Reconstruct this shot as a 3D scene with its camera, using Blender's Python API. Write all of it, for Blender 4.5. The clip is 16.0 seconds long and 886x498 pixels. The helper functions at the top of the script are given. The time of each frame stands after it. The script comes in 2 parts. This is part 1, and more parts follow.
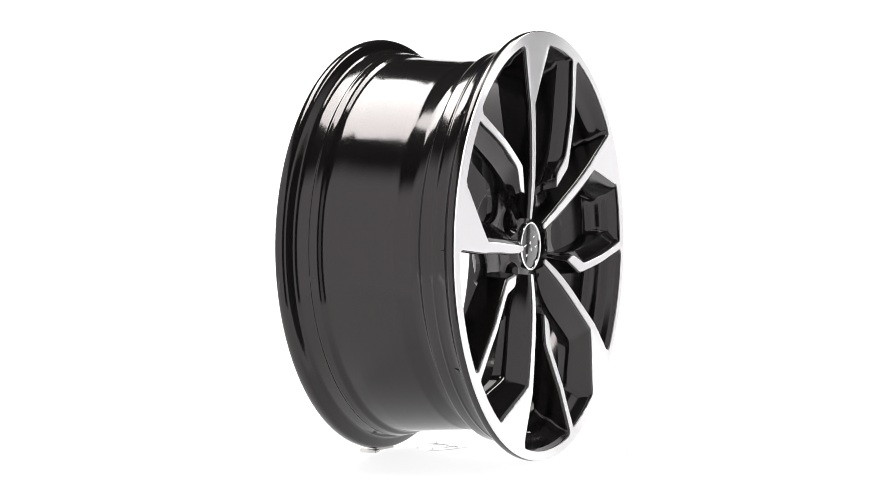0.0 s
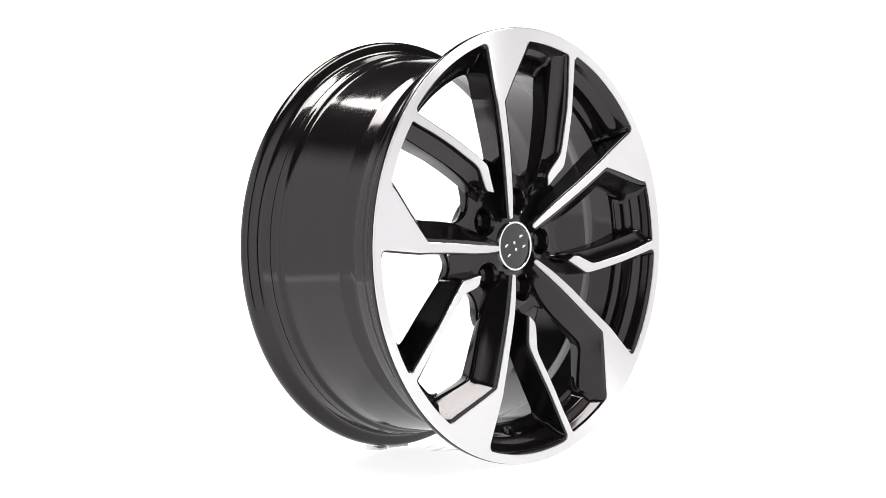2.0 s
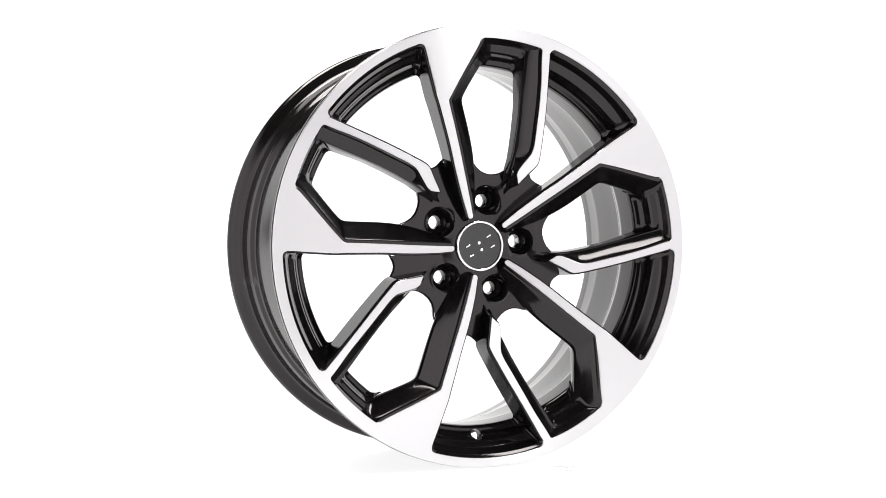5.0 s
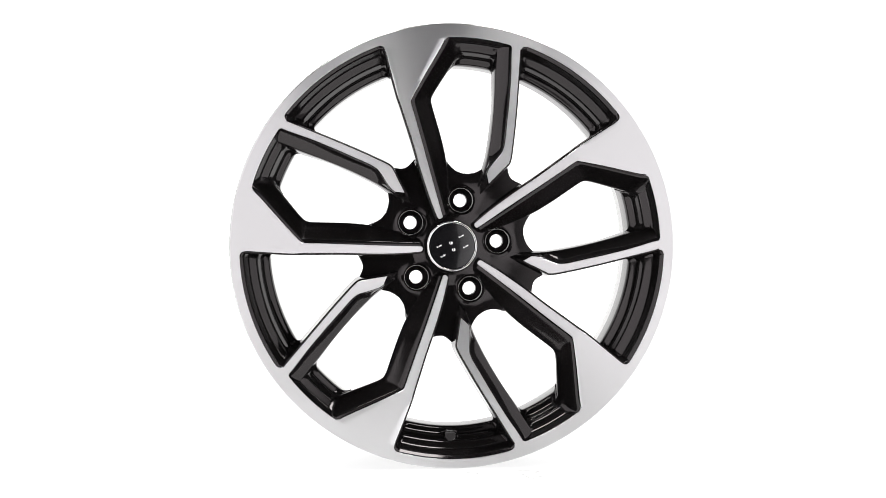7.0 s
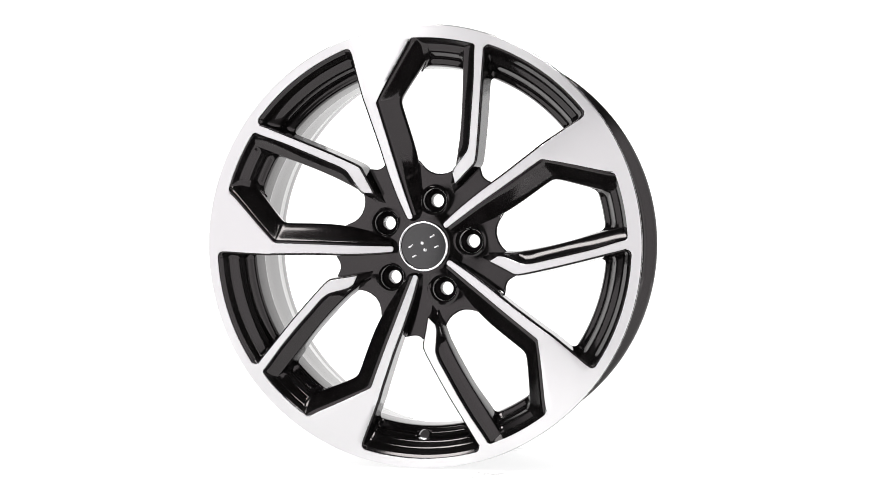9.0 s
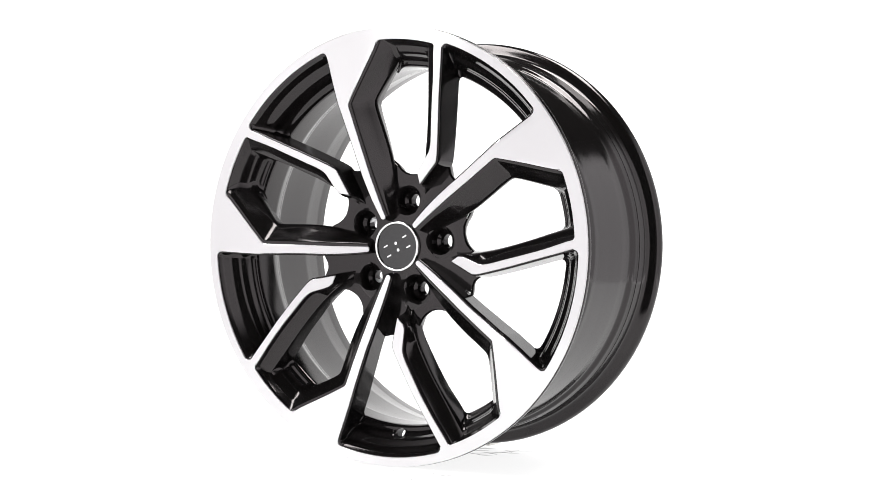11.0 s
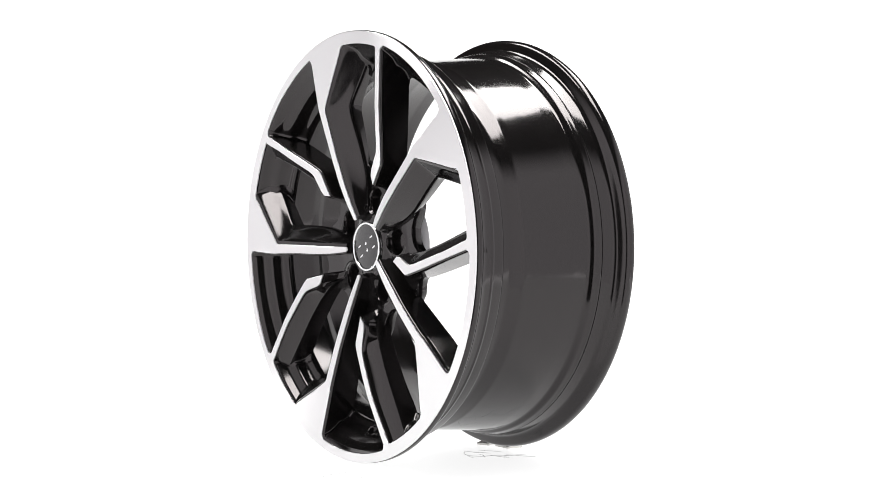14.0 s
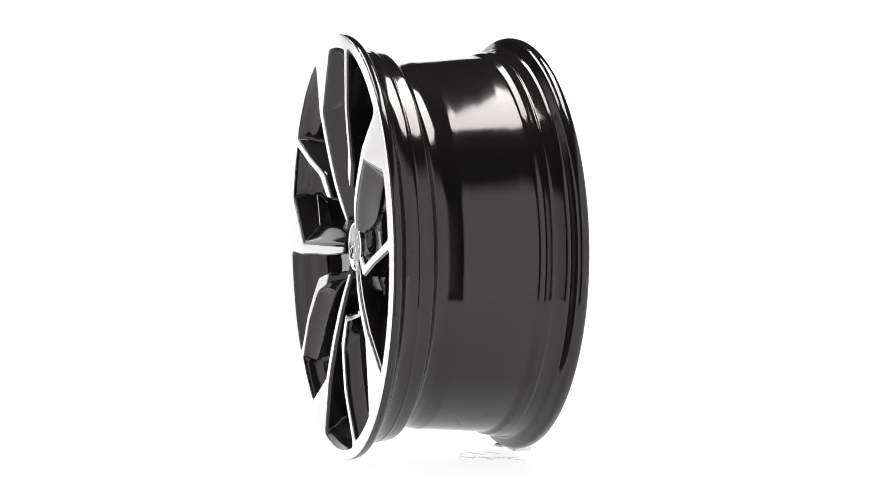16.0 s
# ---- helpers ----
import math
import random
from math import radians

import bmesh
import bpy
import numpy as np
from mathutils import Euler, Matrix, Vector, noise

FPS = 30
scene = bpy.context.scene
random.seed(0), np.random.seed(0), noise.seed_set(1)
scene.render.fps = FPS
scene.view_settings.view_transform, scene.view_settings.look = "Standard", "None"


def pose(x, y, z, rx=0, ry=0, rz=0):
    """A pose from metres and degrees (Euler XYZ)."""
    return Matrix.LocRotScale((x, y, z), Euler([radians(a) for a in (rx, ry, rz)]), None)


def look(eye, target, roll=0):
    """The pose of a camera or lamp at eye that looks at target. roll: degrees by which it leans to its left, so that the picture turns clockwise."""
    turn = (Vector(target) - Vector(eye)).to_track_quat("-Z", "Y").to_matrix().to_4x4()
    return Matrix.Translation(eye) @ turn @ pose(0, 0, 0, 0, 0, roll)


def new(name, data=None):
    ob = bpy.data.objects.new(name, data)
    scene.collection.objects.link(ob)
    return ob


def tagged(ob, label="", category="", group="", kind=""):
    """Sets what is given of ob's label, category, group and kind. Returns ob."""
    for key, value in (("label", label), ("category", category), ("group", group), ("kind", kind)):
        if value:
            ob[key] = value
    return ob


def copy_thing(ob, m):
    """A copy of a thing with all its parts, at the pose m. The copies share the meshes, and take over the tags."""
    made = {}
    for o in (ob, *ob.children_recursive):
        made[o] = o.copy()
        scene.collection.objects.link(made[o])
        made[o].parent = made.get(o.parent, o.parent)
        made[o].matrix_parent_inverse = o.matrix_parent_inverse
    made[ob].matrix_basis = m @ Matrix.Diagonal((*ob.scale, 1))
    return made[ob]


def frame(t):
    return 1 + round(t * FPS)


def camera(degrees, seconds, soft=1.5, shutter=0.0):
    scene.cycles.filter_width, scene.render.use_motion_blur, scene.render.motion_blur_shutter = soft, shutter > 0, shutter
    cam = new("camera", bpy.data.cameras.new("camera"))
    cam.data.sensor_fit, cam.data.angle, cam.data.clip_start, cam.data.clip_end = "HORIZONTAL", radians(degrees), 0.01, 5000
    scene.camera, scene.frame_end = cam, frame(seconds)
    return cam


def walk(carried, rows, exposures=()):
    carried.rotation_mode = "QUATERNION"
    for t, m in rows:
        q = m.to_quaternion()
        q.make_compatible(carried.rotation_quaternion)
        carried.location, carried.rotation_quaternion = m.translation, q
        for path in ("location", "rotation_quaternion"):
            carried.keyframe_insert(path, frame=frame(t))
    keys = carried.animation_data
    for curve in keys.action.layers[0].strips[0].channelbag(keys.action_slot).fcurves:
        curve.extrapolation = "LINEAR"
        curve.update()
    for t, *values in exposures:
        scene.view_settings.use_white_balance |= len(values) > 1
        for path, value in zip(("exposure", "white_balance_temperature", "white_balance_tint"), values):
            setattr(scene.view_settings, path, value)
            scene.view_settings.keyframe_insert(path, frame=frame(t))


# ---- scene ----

# ---- camera: it stands still before the shooting table ----
EYE_Z = 0.2678
cam = camera(33.0, 16.0, 0.85)
STAND = look((0.0, -1.9906, EYE_Z), (0.0, 0.0, EYE_Z + 0.0038), -0.25)
walk(cam, [(0.0, STAND), (16.0, STAND)])

# ---- world and lights ----
world = bpy.data.worlds.new("studio_dark")
scene.world = world
world.use_nodes = True
world.node_tree.nodes["Background"].inputs[0].default_value = (0.5, 0.5, 0.52, 1)
world.node_tree.nodes["Background"].inputs[1].default_value = 0.02


def panel_light(name, eye, target, sx, sy, radiance, tint=(1, 1, 1)):
    data = bpy.data.lights.new(name, "AREA")
    data.shape, data.size, data.size_y = "RECTANGLE", sx, sy
    data.energy = radiance * math.pi * sx * sy
    data.color = tint
    ob = new(name, data)
    ob.matrix_world = look(eye, target)
    return ob


# two long strip softboxes overhead
panel_light("softbox_light", (-0.48, 0.03, 1.50), (-0.48, 0.03, 0.0), 0.52, 1.00, 15.5, (1, 0.985, 0.965))
panel_light("softbox_light", (0.46, 0.01, 1.50), (0.46, 0.01, 0.0), 0.46, 0.96, 15.5, (1, 0.985, 0.965))


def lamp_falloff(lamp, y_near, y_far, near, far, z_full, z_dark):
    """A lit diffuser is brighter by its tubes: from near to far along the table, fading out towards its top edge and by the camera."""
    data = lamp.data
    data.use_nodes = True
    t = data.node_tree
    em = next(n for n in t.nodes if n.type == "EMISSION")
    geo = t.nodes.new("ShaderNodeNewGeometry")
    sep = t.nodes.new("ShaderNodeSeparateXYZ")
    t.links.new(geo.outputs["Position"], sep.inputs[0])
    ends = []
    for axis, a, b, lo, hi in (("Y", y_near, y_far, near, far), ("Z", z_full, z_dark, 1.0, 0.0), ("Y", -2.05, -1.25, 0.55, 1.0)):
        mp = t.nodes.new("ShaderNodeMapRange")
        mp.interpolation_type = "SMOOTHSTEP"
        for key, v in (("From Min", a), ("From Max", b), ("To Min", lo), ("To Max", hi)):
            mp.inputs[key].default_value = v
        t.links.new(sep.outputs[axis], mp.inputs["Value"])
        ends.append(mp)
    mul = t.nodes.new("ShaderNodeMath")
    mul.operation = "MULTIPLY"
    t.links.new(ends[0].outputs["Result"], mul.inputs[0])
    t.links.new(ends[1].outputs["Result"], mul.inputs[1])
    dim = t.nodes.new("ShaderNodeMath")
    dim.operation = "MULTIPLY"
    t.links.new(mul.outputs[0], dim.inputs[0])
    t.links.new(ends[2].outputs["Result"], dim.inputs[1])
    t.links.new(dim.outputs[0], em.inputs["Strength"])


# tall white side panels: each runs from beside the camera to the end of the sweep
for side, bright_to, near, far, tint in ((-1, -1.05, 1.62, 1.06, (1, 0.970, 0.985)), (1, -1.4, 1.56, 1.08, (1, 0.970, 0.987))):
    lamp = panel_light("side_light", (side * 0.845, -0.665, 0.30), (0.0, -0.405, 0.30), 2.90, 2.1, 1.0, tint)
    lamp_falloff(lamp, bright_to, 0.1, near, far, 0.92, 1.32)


# ---- materials ----
def material(name, base, rough, metal=0.0, coat=0.0, coat_rough=0.03, ior=1.5):
    m = bpy.data.materials.new(name)
    m.use_nodes = True
    b = m.node_tree.nodes["Principled BSDF"]
    b.inputs["Base Color"].default_value = (*base, 1)
    b.inputs["Roughness"].default_value = rough
    b.inputs["Metallic"].default_value = metal
    b.inputs["IOR"].default_value = ior
    b.inputs["Coat Weight"].default_value = coat
    b.inputs["Coat Roughness"].default_value = coat_rough
    return m, m.node_tree, b


def link(t, a, i, b, j):
    t.links.new(a.outputs[i], b.inputs[j])


def grain(t, b, scale, depth, distance, rough_lo=None, rough_hi=None, detail=4.0):
    """Fine relief from a noise of that scale, and, where asked, a roughness that wanders."""
    co = t.nodes.new("ShaderNodeTexCoord")
    n = t.nodes.new("ShaderNodeTexNoise")
    n.inputs["Scale"].default_value, n.inputs["Detail"].default_value = scale, detail
    link(t, co, "Object", n, "Vector")
    bump = t.nodes.new("ShaderNodeBump")
    bump.inputs["Strength"].default_value, bump.inputs["Distance"].default_value = depth, distance
    link(t, n, "Fac", bump, "Height")
    link(t, bump, "Normal", b, "Normal")
    if rough_lo is not None:
        n2 = t.nodes.new("ShaderNodeTexNoise")
        n2.inputs["Scale"].default_value, n2.inputs["Detail"].default_value = scale * 0.06, 5.0
        link(t, co, "Object", n2, "Vector")
        mp = t.nodes.new("ShaderNodeMapRange")
        mp.inputs["From Min"].default_value, mp.inputs["From Max"].default_value = 0.3, 0.7
        mp.inputs["To Min"].default_value, mp.inputs["To Max"].default_value = rough_lo, rough_hi
        link(t, n2, "Fac", mp, "Value")
        link(t, mp, "Result", b, "Roughness")


def gloss_black():
    m, t, b = material("gloss_black_paint", (0.0058, 0.0053, 0.0053), 0.07, 0.0, 0.0, 0.02, 1.50)
    b.inputs["Specular Tint"].default_value = (1.0, 0.94, 0.95, 1)
    grain(t, b, 420.0, 0.02, 0.0004, 0.085, 0.125)
    return m


def machined():
    """Lathe-turned clear-coated aluminium: the grooves run round the hub."""
    m, t, b = material("turned_aluminium", (0.85, 0.848, 0.855), 0.38, 1.0, 0.2, 0.05)
    co = t.nodes.new("ShaderNodeTexCoord")
    cross = t.nodes.new("ShaderNodeVectorMath")
    cross.operation = "MULTIPLY"
    cross.inputs[1].default_value = (1, 0, 1)
    link(t, co, "Object", cross, 0)
    tr = t.nodes.new("ShaderNodeVectorTransform")
    tr.vector_type, tr.convert_from, tr.convert_to = "VECTOR", "OBJECT", "WORLD"
    link(t, cross, "Vector", tr, "Vector")
    nm = t.nodes.new("ShaderNodeVectorMath")
    nm.operation = "NORMALIZE"
    link(t, tr, "Vector", nm, 0)
    link(t, nm, "Vector", b, "Tangent")
    b.inputs["Anisotropic"].default_value = 0.99
    b.inputs["Anisotropic Rotation"].default_value = 0.0
    # turning marks: fine rings about the hub
    flat = t.nodes.new("ShaderNodeVectorMath")
    flat.operation = "MULTIPLY"
    flat.inputs[1].default_value = (1, 0, 1)
    link(t, co, "Object", flat, 0)
    ln = t.nodes.new("ShaderNodeVectorMath")
    ln.operation = "LENGTH"
    link(t, flat, "Vector", ln, 0)
    nz = t.nodes.new("ShaderNodeTexNoise")
    nz.noise_dimensions = "1D"
    nz.inputs["Scale"].default_value, nz.inputs["Detail"].default_value = 1600.0, 3.0
    link(t, ln, "Value", nz, "W")
    mp = t.nodes.new("ShaderNodeMapRange")
    mp.inputs["From Min"].default_value, mp.inputs["From Max"].default_value = 0.3, 0.7
    mp.inputs["To Min"].default_value, mp.inputs["To Max"].default_value = 0.37, 0.41
    link(t, nz, "Fac", mp, "Value")
    link(t, mp, "Result", b, "Roughness")
    return m


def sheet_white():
    """White acrylic of the shooting table, with glow added to keep it pure white."""
    m, t, b = material("glowing_white_acrylic", (0.28, 0.28, 0.28), 0.45)
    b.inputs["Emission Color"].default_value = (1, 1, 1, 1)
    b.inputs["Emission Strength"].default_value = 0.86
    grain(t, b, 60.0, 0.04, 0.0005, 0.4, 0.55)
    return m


BLACK = gloss_black()
TURNED = machined()
SHEET = sheet_white()
CHROME, _t, _b = material("polished_chrome", (0.88, 0.88, 0.88), 0.12, 1.0)
grain(_t, _b, 500.0, 0.03, 0.0002, 0.08, 0.18)
CAPBLACK, _t, _b = material("black_cap_plastic", (0.008, 0.008, 0.009), 0.12, 0.0, 0.5, 0.02)
grain(_t, _b, 600.0, 0.03, 0.0002, 0.08, 0.16)
CASTGREY, _t, _b = material("bare_cast_aluminium", (0.45, 0.45, 0.46), 0.42, 1.0)
grain(_t, _b, 700.0, 0.2, 0.0004, 0.36, 0.5)
SHIMMAT, _t, _b = material("pale_card", (0.78, 0.77, 0.74), 0.6)
grain(_t, _b, 400.0, 0.2, 0.0004)
CREASE, _t, _b = material("grey_film_crease", (0.76, 0.76, 0.76), 0.4)
grain(_t, _b, 300.0, 0.2, 0.0004)
ROOM, _t, _b = material("dark_studio_wall", (0.05, 0.05, 0.052), 0.8)
grain(_t, _b, 20.0, 0.2, 0.002)


# ---- mesh helpers ----
def finish(name, bm, mat, parent=None, label="", angle=32):
    bmesh.ops.remove_doubles(bm, verts=bm.verts, dist=1e-6)
    bmesh.ops.recalc_face_normals(bm, faces=bm.faces)
    me = bpy.data.meshes.new(name)
    bm.to_mesh(me)
    bm.free()
    me.shade_smooth()
    me.set_sharp_from_angle(angle=radians(angle))
    me.materials.append(mat)
    ob = new(name, me)
    if parent is not None:
        ob.parent = parent
    if label:
        tagged(ob, label)
    return ob


def P(r, phi, w):
    """Wheel space: r from the hub, phi clockwise from the top seen from the front, w towards the viewer; metres and degrees."""
    a = radians(phi)
    return Vector((r * math.sin(a), -w, r * math.cos(a)))


def smooth_rows(rows, sub):
    """Catmull-Rom through rows of equal length (rows of Vectors), sub steps between two rows."""
    out = []
    n = len(rows)
    for i in range(n - 1):
        a, b, c, d = rows[max(i - 1, 0)], rows[i], rows[i + 1], rows[min(i + 2, n - 1)]
        for k in range(sub):
            t = k / sub
            out.append([0.5 * (2 * q + (r - p) * t + (2 * p - 5 * q + 4 * r - s) * t * t + (3 * q - p - 3 * r + s) * t ** 3)
                        for p, q, r, s in zip(a, b, c, d)])
    out.append(rows[-1])
    return out


def loft(bm, rows, closed=True, caps=True):
    """A skin over rows of points; closed: each row is a ring."""
    vs = [[bm.verts.new(p) for p in row] for row in rows]
    m = len(vs[0])
    for a, b in zip(vs, vs[1:]):
        for j in range(m if closed else m - 1):
            k = (j + 1) % m
            bm.faces.new((a[j], a[k], b[k], b[j]))
    if caps and closed:
        bm.faces.new(vs[0])
        bm.faces.new(vs[-1][::-1])
    return vs


def revolve(bm, profile, steps, close_profile=True):
    rows = [[P(r, 360.0 * i / steps, w) for r, w in profile] for i in range(steps)]
    vs = [[bm.verts.new(p) for p in row] for row in rows]
    m = len(profile)
    for i in range(steps):
        a, b = vs[i], vs[(i + 1) % steps]
        for j in range(m if close_profile else m - 1):
            k = (j + 1) % m
            bm.faces.new((a[j], a[k], b[k], b[j]))


def rounded(profile, cut=0.0012, n=3):
    """The profile with its corners cut round."""
    out = []
    m = len(profile)
    for i in range(m):
        p, q, s = (Vector(profile[(i + d) % m]) for d in (-1, 0, 1))
        a, b = p - q, s - q
        c = min(cut, 0.4 * a.length, 0.4 * b.length)
        a, b = q + a.normalized() * c, q + b.normalized() * c
        for k in range(n + 1):
            t = k / n
            out.append(tuple((1 - t) ** 2 * a + 2 * t * (1 - t) * q + t * t * b))
    return out


# ---- setting: white shooting table in a dark studio ----
def shooting_table():
    bm = bmesh.new()
    line = [(-0.55, 0.0), (0.35, 0.0)]
    for i in range(1, 13):
        a = radians(90 * i / 12)
        line.append((0.35 + 0.45 * math.sin(a), 0.45 - 0.45 * math.cos(a)))
    line.append((0.80, 0.86))
    rows = []
    for x in np.linspace(-1.15, 1.15, 24):
        front = [Vector((x, y, z)) for y, z in line]
        back = []
        for i, (y, z) in enumerate(line):
            p, q = line[max(i - 1, 0)], line[min(i + 1, len(line) - 1)]
            d = Vector((q[0] - p[0], q[1] - p[1])).normalized()
            back.append(Vector((x, y + d.y * 0.006, z - d.x * 0.006)))
        rows.append(front + back[::-1])
    loft(bm, rows)
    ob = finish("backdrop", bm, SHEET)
    return tagged(ob, "curved white acrylic sweep of a shooting table, with added glow", "backdrop", kind="structure")


def studio_shell():
    def slab(name, c, s, label, cat):
        bm = bmesh.new()
        bmesh.ops.create_cube(bm, size=1.0, matrix=Matrix.Translation(c) @ Matrix.Diagonal((*s, 1)))
        return tagged(finish(name, bm, ROOM), label, cat, kind="structure")
    slab("floor", (0, 0, -0.85), (6.2, 6.2, 0.1), "dark grey studio floor under the table", "floor")
    slab("ceiling", (0, 0, 2.65), (6.2, 6.2, 0.1), "dark grey studio ceiling", "ceiling")
    slab("wall_north", (0, 3.05, 0.9), (6.2, 0.1, 3.4), "dark grey studio wall", "wall")
    slab("wall_south", (0, -3.05, 0.9), (6.2, 0.1, 3.4), "dark grey studio wall", "wall")
    slab("wall_east", (3.05, 0, 0.9), (0.1, 6.0, 3.4), "dark grey studio wall", "wall")
    slab("wall_west", (-3.05, 0, 0.9), (0.1, 6.0, 3.4), "dark grey studio wall", "wall")


shooting_table()
studio_shell()

# ---- the wheel ----
RIM_R = 0.2745
# wheel centre from the turning axis, and its slight lean
SEAT = pose(-0.0012, -0.1506, RIM_R, 0.963)
wheel = new("alloy_wheel")
tagged(wheel, "gloss black alloy car wheel with turned silver face, standing upright", "wheel")


def wheel_part(name, bm, mat, label="", angle=32, turn=0.0):
    ob = finish(name, bm, mat, wheel, label, angle)
    ob.matrix_local = SEAT @ pose(0, 0, 0, 0, turn, 0)
    return ob


def face_w(r):
    """How far the turned face lies behind the lip's plane."""
    return float(np.interp(r, [0.03, 0.041, 0.065, 0.089, 0.125, 0.16, 0.19, 0.3],
                           [-0.0225, -0.0206, -0.0152, -0.0108, -0.006, -0.0025, 0.0, 0.0]))


def hub_w(r):
    return float(np.interp(r, [0.02, 0.034, 0.05, 0.075, 0.10, 0.13], [-0.031, -0.031, -0.0355, -0.037, -0.0365, -0.036]))


def rim():
    """Lip, bead seats, drop centre, rear flange and the black shelf inside the front, as one turned solid."""
    outer = [(0.2720, -0.0006), (0.2745, -0.0030), (0.2745, -0.0085), (0.2725, -0.0120), (0.2655, -0.0150), (0.2590, -0.0195),
             (0.2560, -0.0270), (0.2546, -0.0360), (0.2552, -0.0385), (0.2542, -0.0410), (0.2530, -0.0560),
             (0.2405, -0.0610), (0.2372, -0.0660), (0.2364, -0.0770), (0.2398, -0.0920),
             (0.2410, -0.0965), (0.2416, -0.1060), (0.2442, -0.1350), (0.2475, -0.1680), (0.2490, -0.1880),
             (0.2538, -0.1935), (0.2548, -0.1985), (0.2560, -0.2025), (0.2553, -0.2050), (0.2585, -0.2185), (0.2610, -0.2220),
             (0.2680, -0.2250), (0.2725, -0.2272), (0.2746, -0.2310), (0.2750, -0.2350), (0.2738, -0.2395), (0.2700, -0.2425)]
    inner = [(0.2600, -0.2415), (0.2520, -0.2370), (0.2500, -0.2150), (0.2450, -0.1900), (0.2420, -0.1760), (0.2380, -0.1350),
             (0.2345, -0.1000), (0.2300, -0.0900), (0.2262, -0.0780), (0.2262, -0.0600), (0.2264, -0.0450), (0.2285, -0.0395),
             (0.2345, -0.0365), (0.2385, -0.0310), (0.2425, -0.0220), (0.2520, -0.0150), (0.2575, -0.0050), (0.2605, -0.0020), (0.2620, -0.0006)]
    bm = bmesh.new()
    revolve(bm, rounded(outer + inner, 0.0030, 4), 192)
    ob = wheel_part("rim", bm, BLACK, "gloss black rim barrel with stepped flanges", 50)
    # the valve hole goes through the shelf
    d = (P(0.2345, 180.6, 0.0) - P(0.2440, 180.6, -0.08)).normalized()
    for c, radius, depth in ((P(0.2385, 180.6, -0.045), 0.0068, 0.12), (P(0.2455, 180.6, -0.0730), 0.0112, 0.070), (P(0.2520, 180.6, -0.0860), 0.0210, 0.060)):
        cb = bmesh.new()
        m = Matrix.Translation(c) @ d.to_track_quat("Z", "Y").to_matrix().to_4x4()
        bmesh.ops.create_cone(cb, cap_ends=True, segments=28, radius1=radius, radius2=radius, depth=depth, matrix=m)
        me = bpy.data.meshes.new("drill")
        cb.to_mesh(me)
        cb.free()
        drill = new("drill", me)
        drill.matrix_basis = SEAT.copy()
        mod = ob.modifiers.new("drill", "BOOLEAN")
        mod.operation, mod.object, mod.solver = "DIFFERENCE", drill, "EXACT"
        bpy.context.view_layer.update()
        bored = bpy.data.meshes.new_from_object(ob.evaluated_get(bpy.context.evaluated_depsgraph_get()))
        ob.modifiers.clear()
        if len(bored.polygons) > 1000:
            ob.data = bored
            bored.name = "rim"
        bpy.data.objects.remove(drill)
    return ob


LIP_JOIN = 0.2560


def inner_edge(phi):
    """Radius at which the turned lip ends inwards; the windows' outer corners are round."""
    p = (phi + 10.0) % 72.0 - 10.0
    for lo, hi, r0, f in ((-2.2, 16.8, 0.2575, 0.0055), (19.1, 52.9, 0.2622, 0.0066)):
        if lo < p < hi:
            d = min(p - lo, hi - p) * radians(1) * r0
            return r0 - (f - math.sqrt(max(f * f - (f - d) ** 2, 0)) if d < f else 0)
    return LIP_JOIN


def machined_lip():
    marks = sorted(set([round(-10 + 0.5 * i, 3) for i in range(144)]
                       + [round(e + s * d, 3) for e in (-2.2, 16.8, 19.1, 52.9) for s in (-1, 1) for d in (0.01, 0.1, 0.2, 0.35, 0.7, 1.0)]))
    marks = [m for m in marks if -10 <= m < 62]
    rows = []
    for k in range(5):
        for m in marks:
            a, ri = m + 72 * k, inner_edge(m)
            rows.append([P(ri, a, -0.0008), P(ri, a, 0.0007), P(ri + (0.0 if ri == LIP_JOIN else 0.0004), a, 0.00104), P(0.2728, a, 0.00104), P(0.2738, a, 0.0004), P(0.2738, a, -0.0012)])
    bm = bmesh.new()
    loft(bm, rows + [rows[0]], caps=False)
    return wheel_part("machined_lip", bm, TURNED, "bright turned aluminium lip ring", 25)


def polar(v):
    return math.hypot(v.x, v.z), math.degrees(math.atan2(v.x, v.z))


def strip_solid(bm, left, right, round_end=False):
    """A thin turned strip between two edges, proud of the paint, following the face's dish across its width."""
    pairs = list(zip(left, right))
    if round_end:
        (l, r), (l2, r2) = pairs[0], pairs[1]
        mid, half, out = (l + r) / 2, (l - r) / 2, ((l + r) - (l2 + r2)).normalized()
        head = []
        for a in (78, 55, 30):
            c, q = math.cos(radians(a)), math.sin(radians(a)) * half.length * 0.8
            head.append((mid + half * c + out * q, mid - half * c + out * q))
        pairs = head + pairs
    rows = []
    for l, r in pairs:
        (r1, p1), (r2, p2) = polar(l), polar(r)
        n = 8
        cut_ = [0.0] + [0.03 + 0.94 * i / n for i in range(n + 1)] + [1.0]
        top = []
        for i, t in enumerate(cut_):
            rr = r1 + (r2 - r1) * t
            top.append(P(rr, p1 + (p2 - p1) * t, face_w(rr) + (0.0006 if t in (0.0, 1.0) else 0.0010)))
        rows.append([P(r1, p1, face_w(r1) - 0.0006)] + top + [P(r2, p2, face_w(r2) - 0.0006)])
    loft(bm, rows)


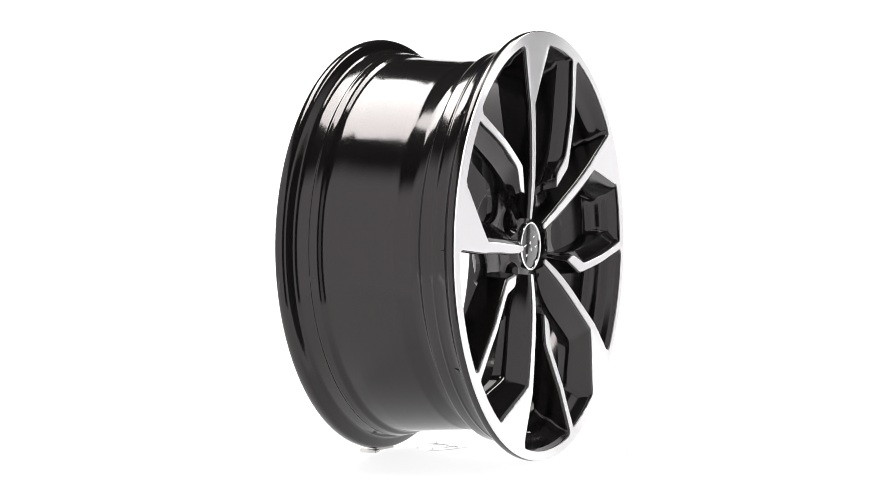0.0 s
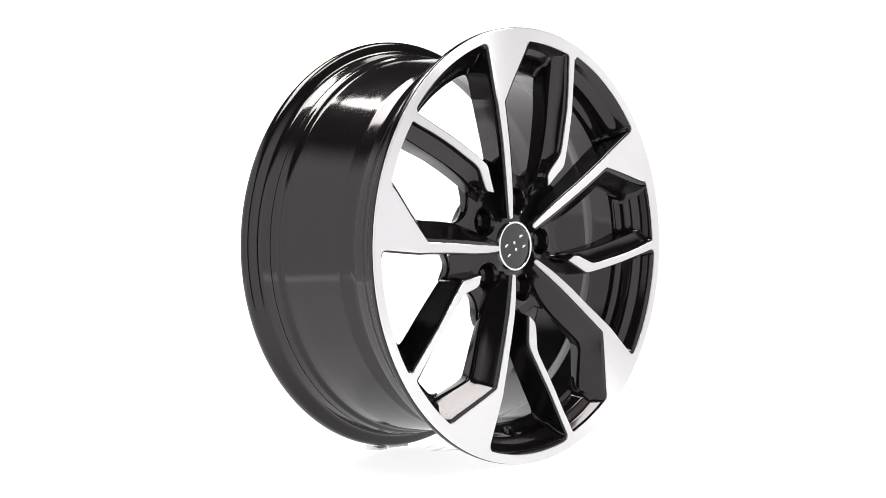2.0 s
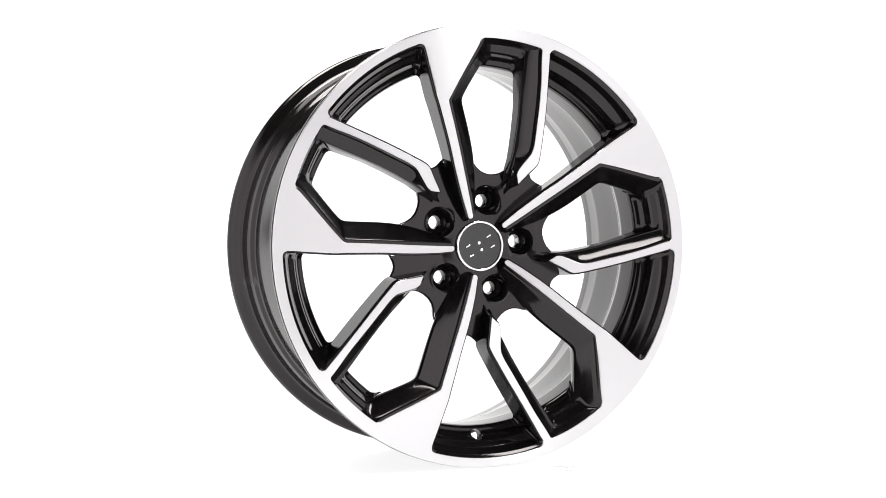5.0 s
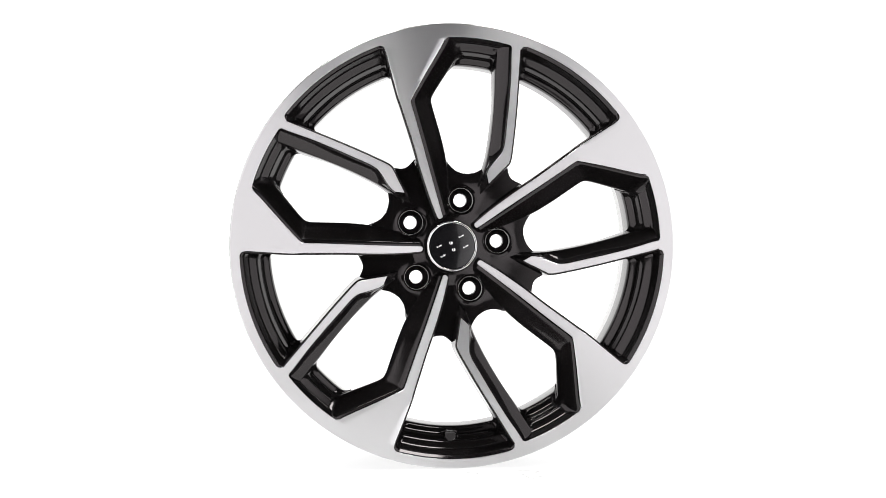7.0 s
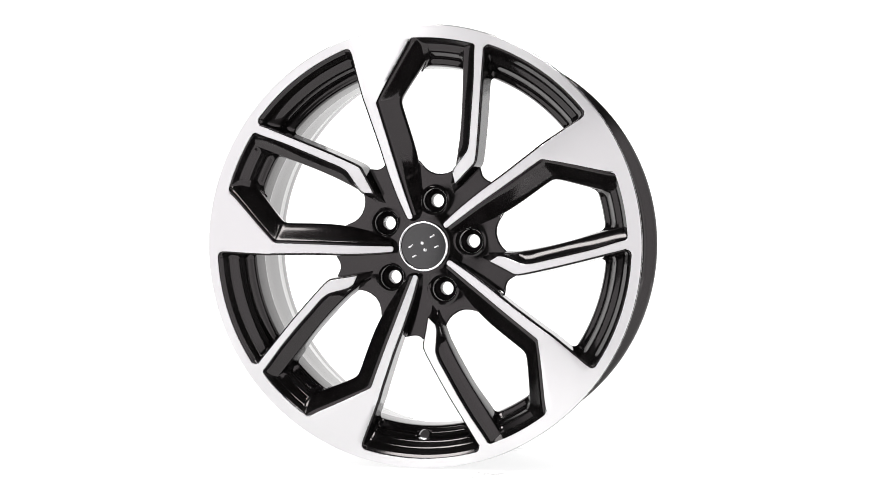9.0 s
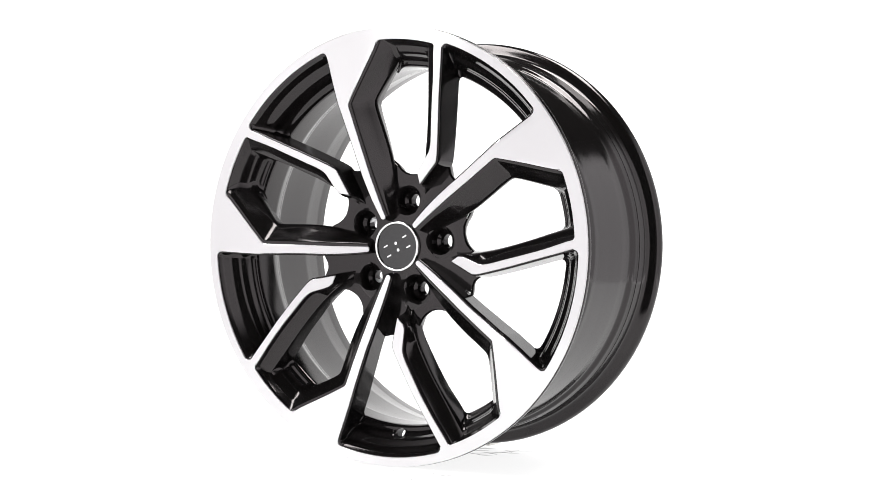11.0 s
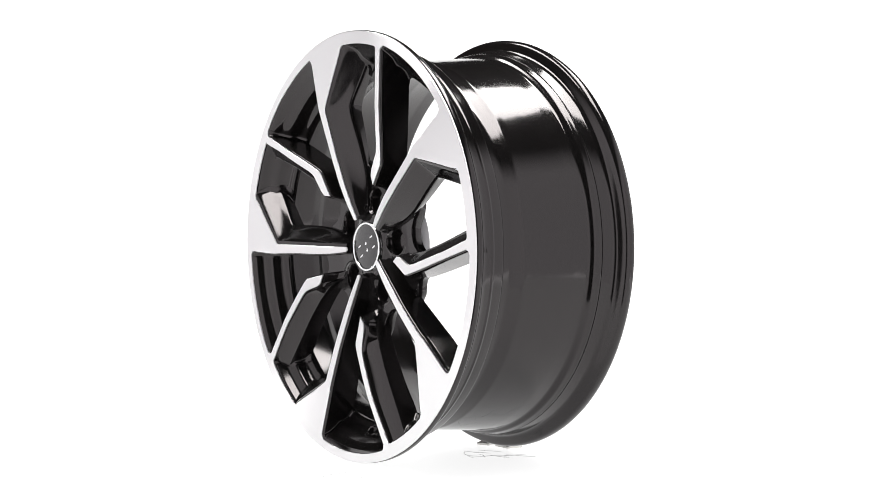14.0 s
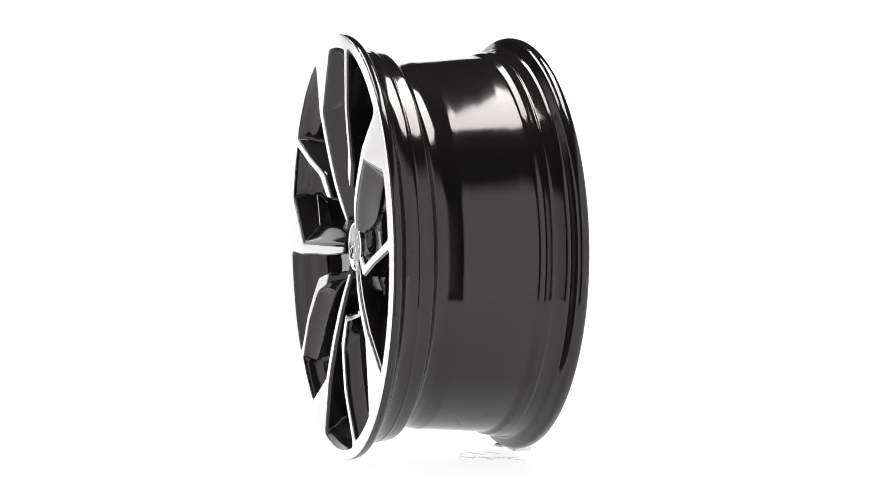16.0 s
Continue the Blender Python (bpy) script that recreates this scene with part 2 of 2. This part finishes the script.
# stations along the blade spoke, from hub to lip: turned strip's two edges, foot of the bevel (mm, degrees, mm)
BLADE = [((40.5, -27.5), (39.5, -18.0), (43, -3.0, -33.5)),
         ((66, -25.4), (64, -17.4), (66, -2.0, -36.5)),
         ((100, -23.1), (97, -17.0), (96, -1.0, -35.5)),
         ((135, -21.3), (131.7, -16.6), (127, -3.9, -29)),
         ((163, -20.7), (162, -16.5), (157, -6.5, -25.5)),
         ((182, -20.4), (179, -16.5), (177, -7.7, -24)),
         ((190, -20.35), (185.5, -16.4), (184.5, -7.9, -24)),
         ((197, -20.3), (190, -15.4), (189.5, -7.0, -24)),
         ((214, -19.9), (211, -10.1), (208, -2.8, -28)),
         ((236, -19.4), (233, -5.6), (231, 1.4, -30.5)),
         ((250, -19.1), (249, -3.0), (246, 3.4, -31)),
         ((256.6, -19.1), (256.6, -2.2), (253.5, 4.6, -31))]


def wall_rows(deep, front):
    """Points up a spoke's side wall, from its deep edge to the front."""
    return [deep.lerp(front, t) for t in (0.0, 0.06, 0.3, 0.6, 0.9)]


def round_foot(d, lip, db):
    """The bevel's foot, turned over into the wall behind it in a soft round."""
    a, c = d - lip * 0.0050, d.lerp(db, min(0.6, 0.006 / max((db - d).length, 1e-4)))
    return [a * (1 - t) ** 2 + d * 2 * t * (1 - t) + c * t * t for t in (0.0, 0.2, 0.4, 0.6, 0.8, 1.0)] + [db]


def shelf_r(w):
    """Radius of the black shelf inside the rim's front at that depth."""
    return float(np.interp(-w, [0.0006, 0.0020, 0.0050, 0.0150, 0.0220, 0.0310, 0.0365, 0.0395, 0.0450, 0.0600],
                           [0.2600, 0.2590, 0.2570, 0.2515, 0.2425, 0.2385, 0.2345, 0.2285, 0.2264, 0.2262]))


def station_phi(r, stations):
    pts = sorted(stations)
    return float(np.interp(r * 1000, [a for a, _ in pts], [b for _, b in pts]))


def blade_back(r, w):
    return station_phi(r, [s[0] for s in BLADE]) - math.degrees((0.0016 - 0.02 * -w) / r)


def blade_front(r, w):
    p2, p3 = station_phi(r, [s[1] for s in BLADE]), station_phi(r, [s[2][:2] for s in BLADE])
    return p2 + (p3 - p2) * min(1.0, max(0.0, -w / 0.0305))


def arm_back(r, w):
    return station_phi(r, [s[0] for s in ARM]) + math.degrees((0.0012 + 0.07 * -w) / r)


def arm_groove(r, w):
    return station_phi(r, [s[1] for s in ARM]) - math.degrees((0.0006 + 0.2 * -w) / r)


def arm_front(r, w):
    p3, p4 = station_phi(r, [s[2][:2] for s in ARM]), station_phi(r, [s[3][:2] for s in ARM])
    return p3 + (p4 - p3) * min(1.0, max(0.0, (-w - 0.016) / 0.022))


def corner_fillet(bm, wall, way, size, levels=(-0.0009, -0.0022, -0.006, -0.011, -0.016, -0.022, -0.028, -0.034, -0.037, -0.0395, -0.042)):
    """A cast round in the corner between a spoke's wall and the shelf; way: on which side of the wall the window lies."""
    rows = []
    for k, w in enumerate(levels):
        R, s = shelf_r(w), size * (1.0 + 0.5 * k / len(levels)) * (0.8 if k == 0 else 1.0)
        corner = P(R, wall(R, w), w)
        a, b = P(R - s, wall(R - s, w), w), P(R, wall(R, w) + way * math.degrees(s / R), w)
        arc = [a * (1 - t) ** 2 + corner * 2 * t * (1 - t) + b * t * t for t in (0.0, 0.15, 0.3, 0.45, 0.6, 0.75, 0.9, 1.0)]
        rows.append([P(R + 0.0015, wall(R, w) - way * 0.5, w), P(R - s, wall(R - s, w) - way * 0.5, w)] + arc + [P(R + 0.0015, wall(R, w) + way * math.degrees(s / R), w)])
    loft(bm, rows)


def blade_spoke():
    rows = []
    for (r1, p1), (r2, p2), (r3, p3, w3) in BLADE:
        r1, r2, r3 = r1 / 1000, r2 / 1000, r3 / 1000
        rows.append([P(r1, p1, face_w(r1)), P(r2, p2, face_w(r2)), P(r3, p3, w3 / 1000)])
    rows = smooth_rows(rows, 5)
    # the bevel's foot runs round its bends in a wider curve than the turned edge
    for k, passes in ((1, 3), (2, 24)):
        for _ in range(passes):
            line = [row[k] for row in rows]
            for a, b, c, row in zip(line, line[1:], line[2:], rows[1:-1]):
                row[k] = (a + 2 * b + c) / 4
    body, back = [], Vector((0, 1, 0))
    # the painted body runs on a little under the lip
    tail = [Vector((p.x * 1.02, p.y, p.z * 1.02)) for p in rows[-1]]
    tail[2].y = 0.013
    full = rows + [tail]
    for n, (l, r, d) in enumerate(full):
        rad = polar(l)[0]
        run = full[min(n + 1, len(full) - 1)][0] - full[max(n - 1, 0)][0]
        side = Vector((-run.z, 0, run.x)).normalized()
        if side.dot(l - r) < 0:
            side = -side
        deep = float(np.interp(rad, [0.2, 0.2475, 0.2566, 0.2617], [0.041, 0.041, 0.026, 0.014]))
        lb = Vector((l.x, deep, l.z)) + side * 0.0012
        db = Vector((d.x, max(deep + 0.001 * max(0.0, min(1.0, (0.256 - rad) / 0.01)), d.y + 0.0012), d.z)) + side * 0.0050
        lip = (d - r).normalized()
        across = Vector((d.x - r.x, 0, d.z - r.z)).normalized()
        r0 = r + across * 0.0050 + back * 0.0022
        body.append([lb, l + side * 0.0024 + back * 0.0040, l + side * 0.0020 + back * 0.0018, l + side * 0.0012 + back * 0.0007, l + back * 0.0004, r + back * 0.0004,
                     r + across * 0.0012 + back * 0.0006, r + across * 0.0040 + back * 0.0013, r0] + [r0.lerp(d, t) + back * 0.0036 * t * (1 - t) for t in (0.16, 0.32, 0.48, 0.62)]
                    + round_foot(d, lip, db))
        body[-1][:1] = wall_rows(lb, l + side * 0.0024 + back * 0.0040)
    bm = bmesh.new()
    loft(bm, body)
    corner_fillet(bm, blade_back, -1, 0.0065)
    corner_fillet(bm, blade_front, 1, 0.0055)
    spoke = wheel_part("spoke", bm, BLACK, "gloss black bevelled blade spoke", 55)
    fm = bmesh.new()
    strip_solid(fm, [a[0] for a in rows], [a[1] for a in rows], True)
    finish("machined_face", fm, TURNED, spoke, "bright turned aluminium blade face", 25)
    return spoke


# stations along the slim arm, from lip to hub: outer edge, inner edge of the strip, edge of the groove floor, foot of the wall
ARM = [((256.6, 18.8), (256.6, 16.5), (255, 12.7, -15), (254, 12.2, -26)),
       ((248, 19.4), (245, 17.1), (244, 13.2, -16), (244, 12.5, -37)),
       ((221, 21.3), (218, 19.1), (219, 14.4, -17.5), (218, 13.6, -41)),
       ((191, 24.1), (188, 21.5), (189, 16.3, -19), (187, 15.9, -41)),
       ((167, 27.0), (163, 24.0), (164, 18.2, -20), (162, 17.6, -41)),
       ((146, 30.2), (145, 26.4), (144, 19.9, -21.5), (142, 19.1, -41)),
       ((132, 32.8), (136, 27.4), (134, 20.8, -22), (132, 19.9, -41)),
       ((125, 33.9), (131, 27.6), (129, 21.2, -22.5), (127, 20.3, -41)),
       ((120, 33.8), (125, 27.2), (122, 21.9, -23.5), (119, 21.0, -41)),
       ((109, 32.6), (114, 26.0), (111, 22.9, -25), (108, 21.5, -41)),
       ((99, 31.4), (105, 25.1), (104, 23.4, -26), (101, 21.8, -41)),
       ((89.5, 29.9), (98.5, 25.4), (97, 24.0, -28), (94, 22.4, -41))]
# how the black arm runs on into the hub past the strip's tip
ARM_ROOT = [((83, 29.0, -30), (91, 25.6, -29), (90, 24.4, -31), (88, 22.8, -41)), ((70, 28.5, -39), (78, 26.0, -39), (78, 24.4, -40), (77, 23.0, -41))]


def arm_spoke():
    rows = []
    for (r1, p1), (r2, p2), (r3, p3, w3), (r4, p4, w4) in ARM:
        r1, r2, r3, r4 = r1 / 1000, r2 / 1000, r3 / 1000, r4 / 1000
        rows.append([P(r1, p1, face_w(r1)), P(r2, p2, face_w(r2)), P(r3, p3, w3 / 1000), P(r4, p4, w4 / 1000)])
    roots = [[P(r / 1000, p, w / 1000) for r, p, w in station] for station in ARM_ROOT]
    rows = smooth_rows(rows, 4)
    back = Vector((0, 1, 0))
    body = []
    full = rows + smooth_rows([rows[-1]] + roots, 3)[1:]
    for n, (o, i, g, f) in enumerate(full):
        run = full[min(n + 1, len(full) - 1)][0] - full[max(n - 1, 0)][0]
        side = Vector((-run.z, 0, run.x)).normalized()
        if side.dot(o - i) < 0:
            side = -side
        across = (g - i)
        across.y = 0
        across.normalize()
        rad = polar(o)[0]
        fall = min(0.0062, max(0.0, (g.y - i.y) * 0.5))
        drop = i + across * 0.0022 + back * fall
        deep = float(np.interp(rad, [0.2, 0.2475, 0.2566, 0.2617], [0.041, 0.041, 0.026, 0.014]))
        ob_ = Vector((o.x, max(deep, o.y + 0.006), o.z)) + side * 0.0045
        body.append([ob_, o + side * 0.0022 + back * 0.0040, o + side * 0.0018 + back * 0.0018, o + side * 0.0011 + back * 0.0007, o + back * 0.0004, i + back * 0.0004,
                     i + across * 0.0009 + back * 0.0008, drop - back * 0.0012 * (fall / 0.0062), drop + across * 0.0010, g - across * 0.0012 - back * 0.0003, g,
                     g + across * 0.0008 + back * 0.0018, g.lerp(f, 0.4) + across * 0.0004, f, f + back * 0.002 * min(1.0, max(0.0, (0.25 - rad) / 0.02))])
        body[-1][:1] = wall_rows(ob_, o + side * 0.0022 + back * 0.0040)
    bm = bmesh.new()
    loft(bm, body)
    corner_fillet(bm, arm_back, 1, 0.0065)
    corner_fillet(bm, arm_groove, -1, 0.0045, (-0.0010, -0.004, -0.008, -0.013))
    corner_fillet(bm, arm_front, -1, 0.0060, (-0.0160, -0.019, -0.023, -0.028, -0.034, -0.037, -0.0395, -0.042))
    arm = wheel_part("spoke_arm", bm, BLACK, "slim gloss black spoke arm with a sunken groove", 45)
    fm = bmesh.new()
    strip_solid(fm, [a[0] for a in rows], [a[1] for a in rows])
    finish("machined_face", fm, TURNED, arm, "bright turned aluminium strip", 25)
    return arm


BOLT_R, BOLT_PHI = 0.0588, 12.2


def repeat_part(ob):
    for k in range(1, 5):
        m = SEAT @ pose(0, 0, 0, 0, 72 * k, 0)
        c = copy_thing(ob, m)
        c.matrix_local = m


def hub_table():
    """Outer radius of the hub web over one fifth of a turn, its corners smoothed."""
    grid = np.arange(-36, 36, 0.25)
    key = [-36, -33, -31.5, -29.5, -27.6, -25.6, -22, -10, -3, 0, 4, 9, 14, 18, 21, 24, 28, 33, 36]
    rad = [0.1195, 0.1140, 0.1125, 0.1120, 0.1125, 0.1142, 0.117, 0.116, 0.105, 0.0975, 0.0925, 0.0905, 0.0918, 0.0950, 0.1000, 0.108, 0.118, 0.126, 0.1195]
    v = np.interp(grid, key, rad)
    k = np.exp(-0.5 * (np.arange(-8, 9) / 3.5) ** 2)
    return grid, np.convolve(np.concatenate([v[-8:], v, v[:8]]), k / k.sum(), "valid")


HUB_GRID, HUB_RAD = hub_table()


def hub_edge(phi):
    return float(np.interp((phi + 36.0) % 72.0 - 36.0, HUB_GRID, HUB_RAD, period=72.0))


def hub():
    """Web with five sunken bolt seats; each sector is a skin from its bolt hole to its borders."""
    bm = bmesh.new()
    n = 96
    c = P(BOLT_R, BOLT_PHI, 0)
    lo, hi, r0 = BOLT_PHI - 36.0, BOLT_PHI + 36.0, 0.026

    def inside(x, z):
        r, a = math.hypot(x, z), math.degrees(math.atan2(x, z))
        return r0 < r < hub_edge(a) and lo < a < hi
    rim_pts = []
    for i in range(n):
        a = 2 * math.pi * i / n
        d0, d1 = 0.0, 0.12
        for _ in range(40):
            m = (d0 + d1) / 2
            if inside(c.x + m * math.cos(a), c.z + m * math.sin(a)):
                d0 = m
            else:
                d1 = m
        rim_pts.append((math.cos(a), math.sin(a), d0))

    def at(i, d, w=None):
        x, z = c.x + rim_pts[i][0] * d, c.z + rim_pts[i][1] * d
        return Vector((x, -(hub_w(math.hypot(x, z)) if w is None else w), z))
    rings = [[at(i, 0.0085, -0.070) for i in range(n)], [at(i, 0.0085, -0.0535) for i in range(n)], [at(i, 0.0092, -0.0525) for i in range(n)],
             [at(i, 0.0132, -0.0505) for i in range(n)], [at(i, 0.0142, -0.049) for i in range(n)], [at(i, 0.0148, -0.0405) for i in range(n)],
             [at(i, 0.0158, -0.0372) for i in range(n)], [at(i, 0.0172, -0.0352) for i in range(n)],
             [at(i, min(0.0186, rim_pts[i][2] * 0.97)) + Vector((0, -0.0008, 0)) for i in range(n)],
             [at(i, min(0.0205, rim_pts[i][2] * 0.985)) for i in range(n)]]
    for f in (0.25, 0.5, 0.75, 1.0):
        rings.append([at(i, min(0.0205, rim_pts[i][2] * 0.985) * (1 - f) + rim_pts[i][2] * f) for i in range(n)])
    sb = bmesh.new()
    loft(sb, rings, caps=False)
    seat = wheel_part("bolt_seat", sb, BLACK, "sunken gloss black bolt seat with an open hole", 40)
    repeat_part(seat)
    # the web's rounded rim and its back
    steps = 480
    rows = []
    for i in range(steps + 1):
        a = 360 * i / steps
        e = hub_edge(a)
        w = hub_w(e)
        rows.append([P(e, a, w), P(e + 0.0012, a, w - 0.0012), P(e + 0.0018, a, w - 0.004), P(e - 0.004, a, -0.054)])
    loft(bm, rows, closed=False)
    ob = wheel_part("hub", bm, BLACK, "gloss black hub with five sunken bolt seats", 40)
    pb = bmesh.new()
    revolve(pb, rounded([(0.0665, -0.058), (0.0745, -0.058), (0.0735, -0.076), (0.0675, -0.076)], 0.0015), 96)
    wheel_part("hub_collar", pb, CASTGREY, "bare grey mounting collar behind the hub", 40)
    return ob


def centre_cap():
    bm = bmesh.new()
    prof = [(0.0, -0.0268), (0.012, -0.0269), (0.022, -0.0273), (0.0282, -0.0280), (0.0290, -0.0290), (0.0290, -0.045), (0.0, -0.045)]
    rows = [[P(max(r, 1e-5), 360 * i / 96, w) for r, w in prof] for i in range(97)]
    loft(bm, rows, closed=False)
    cap = wheel_part("centre_cap", bm, CAPBLACK, "gloss black centre cap with a chrome ring", 40)
    rb = bmesh.new()
    revolve(rb, rounded([(0.0284, -0.0285), (0.0288, -0.0258), (0.0310, -0.0255), (0.0319, -0.0266), (0.0320, -0.036), (0.0285, -0.036)], 0.0006, 3), 96)
    finish("trim_ring", rb, CHROME, cap, "polished chrome ring", 40)
    # the badge: two dots and four short dashes
    for r, p, dash in ((0.0043, -18, 0), (0.0049, 154, 0), (0.0162, -90, 1), (0.0166, -137, 1), (0.0169, 42.5, 1), (0.0171, 91, 1)):
        mb = bmesh.new()
        q = P(r, p, -0.0268)
        outline = []
        hl, hw = (0.0024, 0.0010) if dash else (0.0, 0.0021)
        for i in range(20):
            a = 2 * math.pi * i / 20
            x = hw * math.cos(a) + (hl if math.cos(a) > 0 else -hl)
            z = hw * math.sin(a)
            t = radians(26)
            outline.append((x * math.cos(t) - z * math.sin(t), x * math.sin(t) + z * math.cos(t)))
        loft(mb, [[q + Vector((x * s, y, z * s)) for x, z in outline] for y, s in ((0.0012, 1.0), (-0.0001, 1.0), (-0.0004, 0.8))])
        finish("badge_mark", mb, CHROME, cap, "small polished metal badge mark", 40)
    return cap


rim()
machined_lip()
blade, arm = blade_spoke(), arm_spoke()


repeat_part(blade)
repeat_part(arm)
hub()
centre_cap()


# ---- what lies on the table: card shims and creases of the clear film ----
def wedge_shim(x, y, turn, sx, sy, h):
    bm = bmesh.new()
    rows = []
    for u in (-0.5, -0.47, 0.0, 0.47, 0.5):
        k = 0.94 if abs(u) == 0.5 else 1.0
        rows.append([Vector((u * sx, v * sy * k, z * h * (0.72 + 0.5 * v))) for v, z in ((-0.5, 0), (0.5, 0), (0.5, 0.9), (0.46, 1), (-0.46, 1), (-0.5, 0.9))])
    loft(bm, rows)
    ob = finish("wedge_shim", bm, SHIMMAT)
    tagged(ob, "small pale card wedge pushed under the wheel's rear flange", "wedge", "wedges under the wheel")
    ob.matrix_world = pose(x, y, 0.0005, 0, 0, turn)
    return ob


shims = [(wedge_shim(-0.037, 0.096, 14, 0.020, 0.022, 0.0065), -0.037, 0.096, 14), (wedge_shim(0.002, 0.103, -6, 0.034, 0.024, 0.0055), 0.002, 0.103, -6)]


def film_scrap(seed, count, spread):
    """Fine creases of the clear film that lies on the table: thin bent ridges."""
    rng = random.Random(seed)
    thing = new("film_creases")
    tagged(thing, "faint grey creases in clear film lying on the table", "plastic film", "film creases on the table")
    for _ in range(count):
        bm = bmesh.new()
        px, py, a = rng.uniform(-spread, spread), rng.uniform(-spread, spread) * 0.6, rng.uniform(-0.5, 0.5)
        rows = []
        n, step = rng.randint(8, 16), rng.uniform(0.003, 0.007)
        for i in range(n):
            a += rng.uniform(-0.35, 0.35)
            px, py = px + math.cos(a) * step, py + math.sin(a) * step
            w = 0.00028 * math.sin(math.pi * (i + 0.3) / n) + 0.00008
            q = Vector((-math.sin(a), math.cos(a), 0))
            c = Vector((px, py, 0.0003))
            rows.append([c - q * w, c + Vector((0, 0, w * 1.6)), c + q * w])
        loft(bm, rows)
        finish("crease", bm, CREASE, thing)
    return thing


scraps = [(film_scrap(3, 9, 0.045), 0.02, 0.03), (film_scrap(8, 10, 0.05), 0.035, -0.195)]


# ---- turning ----
def motions():
    turns = [(0.0, 63.09), (2.0, 46.13), (4.0, 29.32), (6.0, 12.59), (8.0, -4.12), (10.0, -20.89), (12.0, -37.78), (14.0, -54.86), (16.0, -72.19)]
    walk(wheel, [(t, pose(0.0034, 0, 0, 0, 0, a)) for t, a in turns])
    for ob, x, y, r in shims:
        walk(ob, [(t, pose(0.0034, 0, 0.0005, 0, 0, a) @ pose(x, y, 0, 0, 0, r)) for t, a in turns])
    for ob, x, y in scraps:
        walk(ob, [(t, pose(0.0034, 0, 0.0004, 0, 0, a) @ pose(x, y, 0)) for t, a in turns])


motions()
